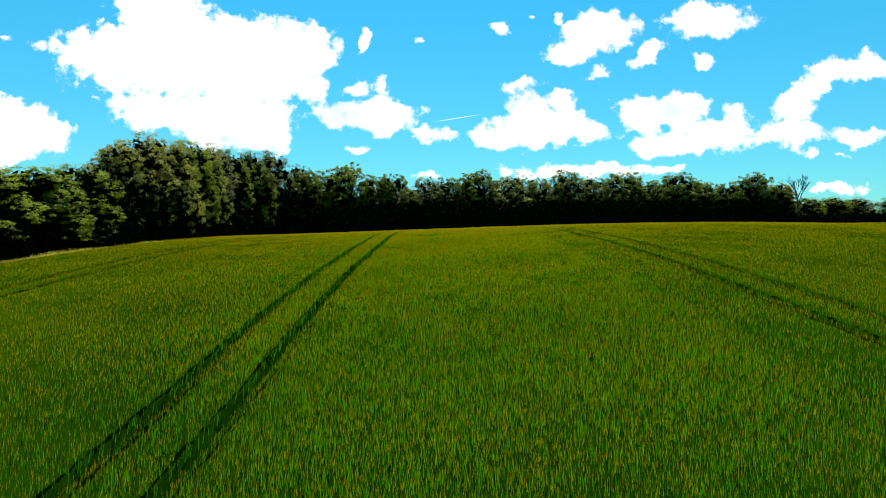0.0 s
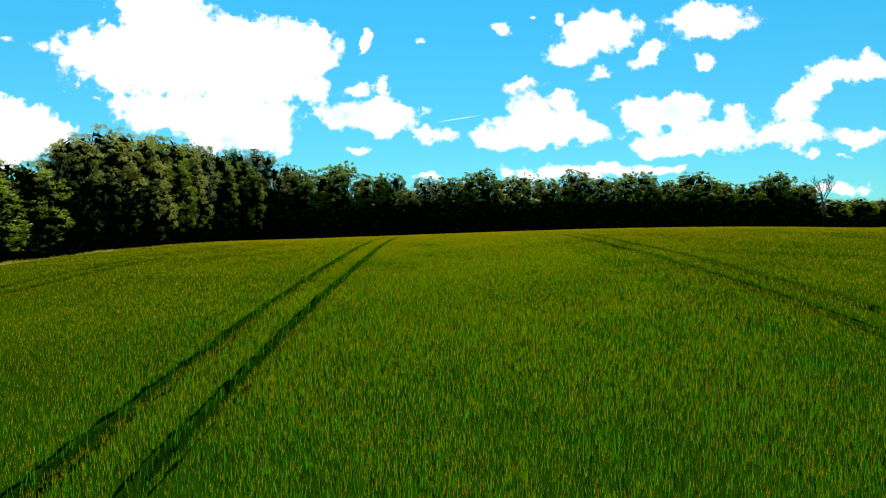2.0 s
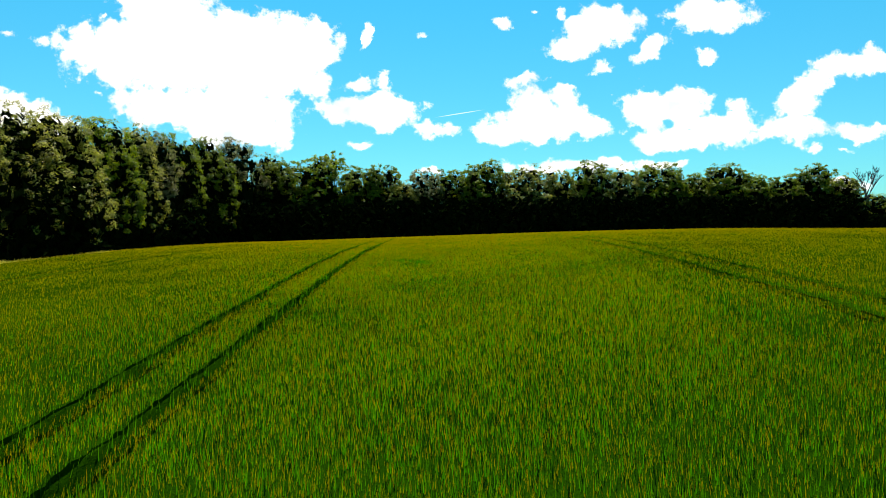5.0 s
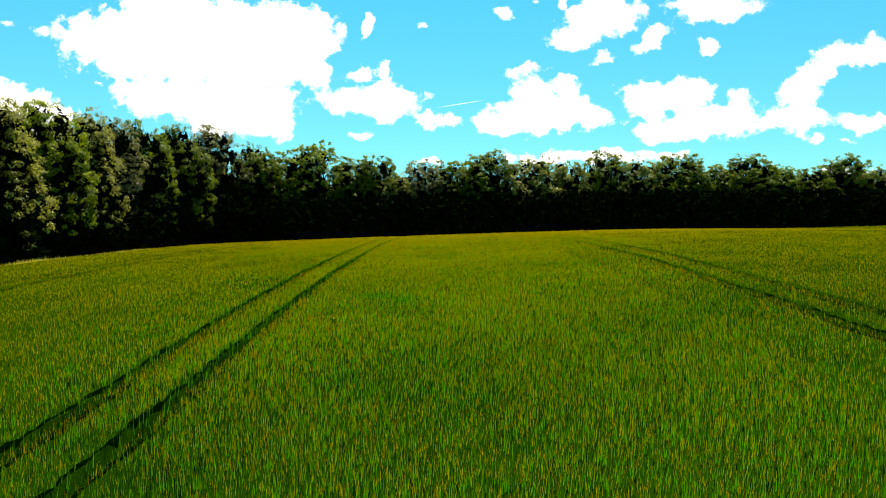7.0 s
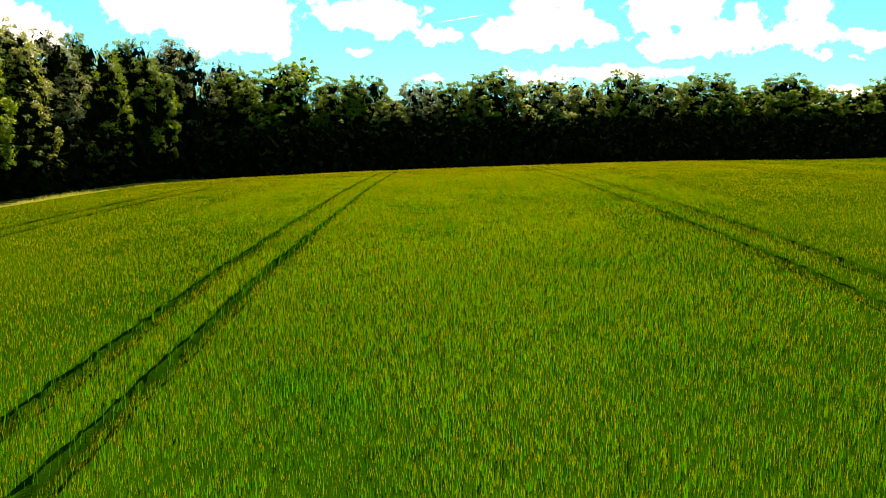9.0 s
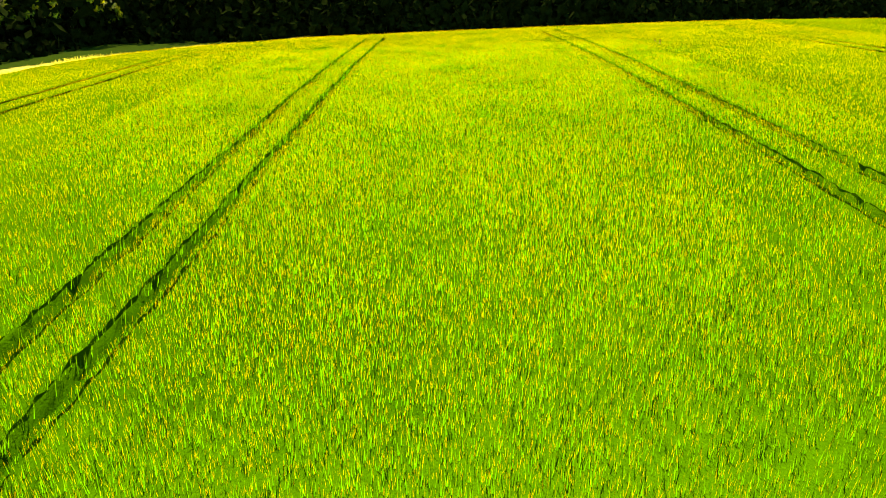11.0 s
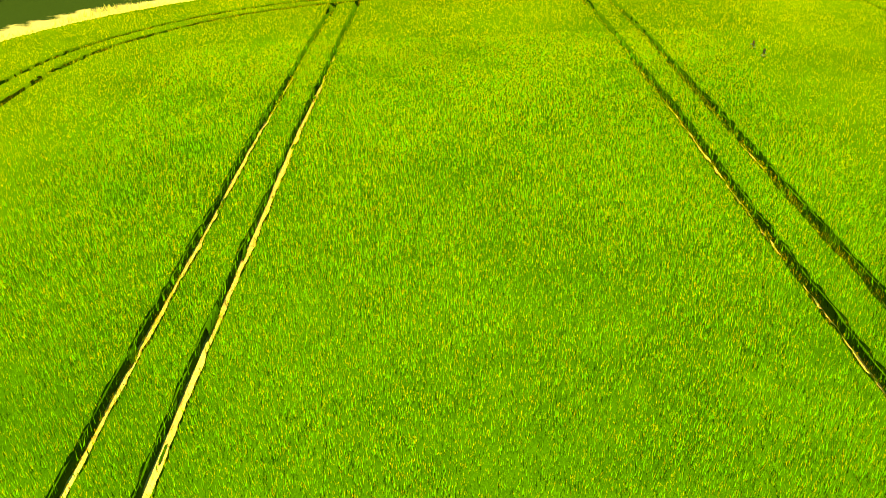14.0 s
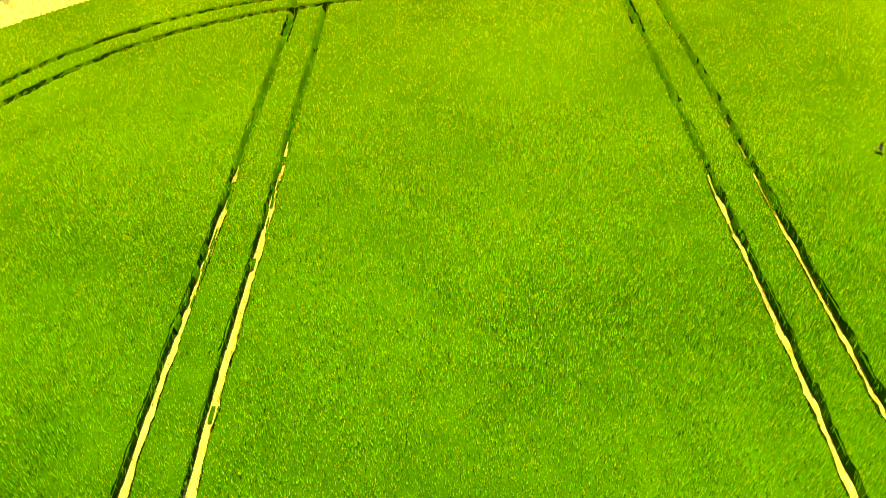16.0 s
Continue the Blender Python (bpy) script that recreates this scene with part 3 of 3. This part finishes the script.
def crown_mesh(seed, material, low=0.08, lobes=28, tufts=17, sprays=34, size=0.24, droop=0.35, lumpy=1.0, core=0.82):
    """A domed crown one unit high and one wide: many rounded boughs over its outside, each with tufts of leaves on its upper and outer side, and dark gaps between."""
    r = np.random.default_rng(seed)
    v, cores = [], []
    lopsided = r.uniform(0, 6.283)
    for i in range(lobes):
        t = ((i + 0.5) / lobes) ** 0.80
        h = low + 0.09 + (0.84 - low) * t
        a = i * 2.399 + r.uniform(-0.4, 0.4)
        reach = 0.46 * (math.sqrt(max(0.02, 1 - ((t - 0.40) / 0.63) ** 2)) if t > 0.40 else 0.80 + 0.20 * t / 0.40)
        reach *= 1 + 0.12 * math.cos(a - lopsided) + 0.10 * math.sin(2 * a + 3 * t + seed)
        out = reach * r.uniform(0.66, 0.92)
        c = np.array([out * math.cos(a), out * math.sin(a), h])
        rad = np.array([1, 1, 0.85]) * r.uniform(0.11, 0.20) * lumpy
        cores.append((c * np.array([0.94, 0.94, 0.985]), rad * core))
        for _ in range(int(tufts * r.uniform(0.45, 1.5))):
            d = r.normal(size=3) * np.array([1, 1, 0.8]) + np.array([math.cos(a) * 0.6, math.sin(a) * 0.6, 0.35])
            d /= np.linalg.norm(d)
            q = c + d * rad * r.uniform(0.85, 1.05)
            small = r.uniform(0.022, 0.046) * lumpy
            e = r.normal(size=(sprays, 3)) + np.array([0, 0, 0.3])
            e /= np.linalg.norm(e, axis=1, keepdims=True)
            p = q + e * small * np.array([1.3, 1.3, 0.6]) * r.uniform(0.4, 1.15, (sprays, 1))
            face = e * 0.4 + d * 0.25 + np.array([0, 0, 0.75]) + r.normal(0, 0.33, (sprays, 3))
            face /= np.linalg.norm(face, axis=1, keepdims=True)
            along = np.cross(face, r.normal(size=(sprays, 3)) + np.array([0, 0, droop]))
            along /= np.linalg.norm(along, axis=1, keepdims=True)
            across = np.cross(face, along)
            s = (r.uniform(0.6, 1.25, sprays) * size / 18)[:, None]
            v.append(np.stack([p - along * s - across * s * 0.45, p - along * s * 0.6 + across * s * 0.5, p + along * s * 1.1], 1).reshape(-1, 3))
    for h in np.linspace(low + 0.2, 0.68, 4):
        cores.append((np.array([0, 0, h]), np.array([0.36, 0.36, 0.20]) * (1.0 if h < 0.5 else 0.85 if h < 0.6 else 0.65)))
    v = np.concatenate(v)
    tall, wide = np.percentile(v[:, 2], 99.7), np.percentile(np.hypot(v[:, 0], v[:, 1]), 97)
    fit = np.array([0.5 / wide, 0.5 / wide, 1 / tall])
    cores = [(c * fit, rad * fit) for c, rad in cores]
    return mesh_of("crown", v * fit, np.arange(len(v)).reshape(-1, 3), material), cores


def inner_mesh(seed, cores, material):
    """The thick of the boughs behind the outer leaves: crowded leaves and twigs, coloured near-black for their shade.
    """
    r = np.random.default_rng(seed)
    v = []
    for c, rad in cores:
        n = 70 if rad[0] < 0.22 else 150
        d = r.normal(size=(n, 3))
        d /= np.linalg.norm(d, axis=1, keepdims=True)
        p = c + d * rad * r.uniform(0.2, 1.0, (n, 1))
        along = np.cross(d, r.normal(size=(n, 3)))
        along /= np.linalg.norm(along, axis=1, keepdims=True)
        across = np.cross(d + r.normal(0, 0.4, (n, 3)), along)
        size = (r.uniform(0.2, 0.4, n) * rad[0])[:, None]
        v.append(np.stack([p - along * size, p + across * size * 0.8, p + along * size], 1).reshape(-1, 3))
    v = np.concatenate(v)
    return mesh_of("inner_foliage", v, np.arange(len(v)).reshape(-1, 3), material)


def trunk_mesh(seed, material=None):
    r = random.Random(seed)
    bm = bmesh.new()
    p, rad = Vector((0, 0, -0.02)), 0.030
    for i in range(5):
        q = p + Vector((r.uniform(-0.015, 0.015), r.uniform(-0.015, 0.015), 0.12))
        limb(bm, p, q, rad, rad * 0.82, 9)
        if i > 0:
            for _ in range(2):
                a = r.uniform(0, 6.283)
                e = q + Vector((math.cos(a) * 0.22, math.sin(a) * 0.22, r.uniform(0.08, 0.2)))
                limb(bm, q, e, rad * 0.5, rad * 0.18, 6)
        p, rad = q, rad * 0.82
    return bm_mesh("trunk", bm, material or BARK)


def make_tree(seed, kind, label, **shape):
    tree = new("tree")
    tagged(tree, label, "tree", "trees of the wood's edge")
    part("trunk", trunk_mesh(seed), tree, "dark tapered trunk with limbs")
    leaves, cores = crown_mesh(seed, TREE_LEAF[kind], **shape)
    crown = part("crown", leaves, tree)
    part("inner_foliage", inner_mesh(seed, cores, SHADE_LEAF), crown, "inner boughs coloured near-black as in deep shade")
    return tree


KINDS = {
    "a": make_tree(1, "deep", "tall broadleaf tree with a dense dark green crown", low=0.05),
    "b": make_tree(2, "deep", "dark green broadleaf tree with a domed crown at the wood's edge", low=0.08, lobes=30, lumpy=0.95),
    "c": make_tree(3, "fresh", "broadleaf tree with fresh bright green leaves", low=0.04, lobes=32, lumpy=0.9),
    "d": make_tree(4, "olive", "chestnut tree in pale blossom with drooping olive leaves", low=0.02, droop=0.8, size=0.22, tufts=18),
    "e": make_tree(5, "grey", "thin-leaved greyish tree rising over its neighbours", low=0.05, lumpy=0.92, size=0.20),
    "f": make_tree(6, "olive", "broad olive green tree with drooping boughs down to the verge", low=0.0, lobes=30, droop=0.8, size=0.21),
    "g": make_tree(7, "fresh", "low spreading green tree leaning over the verge", low=-0.02, lobes=34, size=0.17, tufts=19),
    "A": make_tree(11, "deep", "broadleaf tree with a dense dark green crown behind the field", low=0.06, size=0.38, sprays=26, core=0.66),
    "C": make_tree(13, "fresh", "round-headed broadleaf tree with bright green leaves behind the field", low=0.05, lobes=32, size=0.36, sprays=26, lumpy=0.95, core=0.66),
    "D": make_tree(14, "olive", "chestnut tree in pale blossom with a rounded olive crown", low=0.03, droop=0.8, size=0.36, sprays=26, tufts=18, core=0.66),
    "E": make_tree(15, "grey", "greyish thin-leaved tree among the dark crowns behind the field", low=0.05, size=0.32, sprays=26, lumpy=0.95, core=0.6),
    "H": make_tree(18, "deep", "dark green broadleaf tree with an uneven wide crown behind the field", low=0.06, lobes=26, size=0.38, sprays=28, lumpy=1.08, core=0.66),
    "h": make_tree(8, "deep", "dark green broadleaf tree with a lopsided crown", low=0.06, lobes=26, lumpy=1.08),
}
used = set()


def plant(kind, x, y, tall, wide, turn=0.0):
    """Stands a tree of that kind at a place, so many metres high and wide."""
    m = Matrix.Translation((x, y, float(soil(x, y)))) @ Matrix.Rotation(turn, 4, "Z") @ Matrix.Diagonal((1.06 * wide, 1.06 * wide, tall + 0.6, 1))
    if kind in used:
        sx, sy, sz = KINDS[kind].scale
        copy_thing(KINDS[kind], m @ Matrix.Diagonal((1 / sx, 1 / sy, 1 / sz, 1)))
    else:
        KINDS[kind].matrix_basis = m
        used.add(kind)


# the back of the wood, along the far edge of the field: kind, x, y, height, width
for kind, x, y, tall, wide in (
        ("H", -31, 190, 15.5, 11), ("C", -23, 189, 17.0, 13), ("H", -15.5, 190, 14.0, 10), ("A", -11, 190, 14.0, 9), ("D", -7, 187, 10.0, 8),
        ("E", -2.5, 190, 13.0, 9), ("H", 3, 192, 13.0, 9), ("A", 9.5, 192, 14.5, 11), ("D", 18, 193, 13.0, 12), ("D", 25.5, 196, 12.5, 9)):
    plant(kind, x, y, tall + 0.6, 1.08 * wide, x * 1.3)
for kind, x, y, tall, wide in (
        ("H", 33, 198, 14.3, 10), ("D", 40.5, 199, 12.6, 9), ("A", 49, 201, 14.0, 12), ("H", 56, 203, 11.8, 9), ("H", 64, 204, 13.8, 12),
        ("C", 71, 206, 12.2, 10), ("H", 79, 208, 11.2, 9), ("A", 86, 209, 13.6, 11), ("D", 94, 211, 10.8, 11)):
    plant(kind, x, y, tall + 0.6, 1.08 * wide, x * 1.3)
# the side of the wood
for kind, x, y, tall, wide in (
        ("g", -43, 70, 8.0, 12), ("c", -42, 80, 8.2, 11), ("g", -42, 89, 9.0, 10), ("d", -44, 106, 13.3, 9), ("f", -44, 113, 15.3, 12), ("d", -43, 121, 16.0, 12),
        ("c", -43, 131, 16.3, 11), ("d", -43, 141, 16.8, 11), ("e", -45, 152, 17.5, 12), ("a", -44, 162, 18.0, 11), ("b", -42, 172, 19.0, 12), ("e", -40, 185, 20.5, 13), ("b", -35, 192, 17.5, 11), ("a", -46, 196, 18.0, 13)):
    plant(kind, x, y, tall, wide, y * 1.1)
# deeper rows that close the wood
for i in range(11):
    plant("abce"[i % 4], -54 - 4 * (i % 2), 62 + 13.5 * i, (6.0 if i < 5 else 8.0 if i < 6 else 12.0 + 0.4 * i) + (i * 7 % 3), 14, i * 2.1)
for i in range(14):
    x = -45 + 11 * i
    plant("AHCb"[i % 4], x, 204 + 0.2 * max(x, 0) + 4 * (i % 2), 9.6 + (i * 5 % 4) * 0.5, 14, i * 1.7)
# low distant trees past the corner of the wood
for i in range(6):
    plant("gcf"[i % 3], 107 + 9 * i, 222 + 3 * (i % 3), 7.6 + (i * 3 % 3) * 0.5, 12, i * 1.9)


def understorey():
    """Shrubs and saplings added to fill the inside of the wood down to the ground, coloured near-black for its shade.
    """
    x = np.concatenate([rng.uniform(-75, -38, 40000), rng.uniform(-70, 150, 110000), rng.uniform(-45, 95, 30000)])
    y = np.concatenate([rng.uniform(45, 215, 40000), rng.uniform(176, 245, 110000), rng.uniform(172, 210, 30000)])
    b = beyond(x, y)
    keep = (b > 4.4 + 1.2 * np.sin(x * 0.35) * np.sin(y * 0.28 + 1)) & (b < 30)
    b = b[keep]
    x, y = x[keep], y[keep]
    n = len(x)
    z = soil(x, y) + rng.uniform(0, 1, n) ** 2.2 * np.minimum(np.where(x > 92, 3.0, 7.5), 0.5 + 1.6 * np.maximum(b - 4.0, 0))
    p = np.stack([x, y, z], -1)
    a, s = rng.normal(size=(n, 3)), rng.uniform(0.4, 0.9, (n, 1))
    a /= np.linalg.norm(a, axis=1, keepdims=True)
    b2 = np.cross(a, rng.normal(size=(n, 3)))
    b2 /= np.linalg.norm(b2, axis=1, keepdims=True)
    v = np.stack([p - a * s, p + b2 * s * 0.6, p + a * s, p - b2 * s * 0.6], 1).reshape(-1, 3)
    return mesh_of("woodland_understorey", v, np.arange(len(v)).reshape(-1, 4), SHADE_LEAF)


tagged(new("woodland_understorey", understorey()), "shrubs and saplings coloured near-black for the wood's shade", "undergrowth", kind="stuff")


# ---------------------------------------------------------------- single things
def bare_tree(x, y, tall):
    r = random.Random(5)
    tree = tagged(new("bare_tree"), "leafless dead tree with pale forking branches above the wood", "tree")
    tree.location = (x, y, float(soil(x, y)))
    bm = bmesh.new()

    def fork(p, way, length, rad, depth):
        q = p + way * length
        limb(bm, p, q, rad, rad * 0.7, 6)
        if depth:
            for _ in range(3 if depth > 1 else 2):
                turn = (way + Vector((r.uniform(-0.6, 0.6), r.uniform(-0.6, 0.6), r.uniform(0.05, 0.45)))).normalized()
                fork(q, turn, length * r.uniform(0.55, 0.8), rad * 0.66, depth - 1)

    limb(bm, (0, 0, -0.1), (0.1, 0, tall * 0.55), 0.26, 0.14, 9)
    part("trunk", bm_mesh("trunk", bm, PALE_BARK), tree)
    for a in range(4):
        bm = bmesh.new()
        fork(Vector((0.1, 0, tall * (0.42 + 0.04 * a))), Vector((math.cos(a * 1.9) * 0.34, math.sin(a * 1.9) * 0.34, 0.9)).normalized(), tall * 0.165, 0.13, 4)
        part("branch", bm_mesh("branch", bm, PALE_BARK), tree, "fine bare branch")


bare_tree(97.3, 207.0, 14.2)


def weed(x, y, tall, seed):
    """A dock: a ribbed brown flower spike over broad leaves."""
    r = random.Random(seed)
    plant_ = tagged(new("weed"), "dark dock plant with broad leaves standing over the barley", "weed", "weeds in the crop")
    plant_.location = (x, y, float(soil(x, y)))
    bm = bmesh.new()
    limb(bm, (0, 0, -0.02), (0.03, 0.02, tall), 0.012, 0.006, 6)
    part("stem", bm_mesh("stem", bm, BARK), plant_)
    bm = bmesh.new()
    for i in range(26):
        a, h = r.uniform(0, 6.283), tall * r.uniform(0.25, 0.8)
        way, side = Vector((math.cos(a), math.sin(a), 0.35)), Vector((-math.sin(a), math.cos(a), 0))
        p = [Vector((0, 0, h)), Vector((0, 0, h)) + way * 0.09 + side * 0.03, Vector((0, 0, h)) + way * 0.20 - Vector((0, 0, 0.05)), Vector((0, 0, h)) + way * 0.09 - side * 0.03]
        bm.faces.new([bm.verts.new(q) for q in p])
    part("leaves", bm_mesh("leaves", bm, WEED_LEAF), plant_, "broad dark green leaves")
    bm = bmesh.new()
    for i in range(40):
        a, h = r.uniform(0, 6.283), tall * r.uniform(0.72, 1.04)
        c = Vector((0.03 * h / tall + math.cos(a) * 0.05, 0.02 + math.sin(a) * 0.05, h))
        limb(bm, c - Vector((0, 0, 0.03)), c + Vector((0, 0, 0.04)), 0.022, 0.008, 5)
    part("seed_head", bm_mesh("seed_head", bm, SEED_HEAD), plant_, "rusty brown seed head")


weed(19.4, 143.4, 0.84, 1)
weed(19.5, 145.3, 0.80, 2)
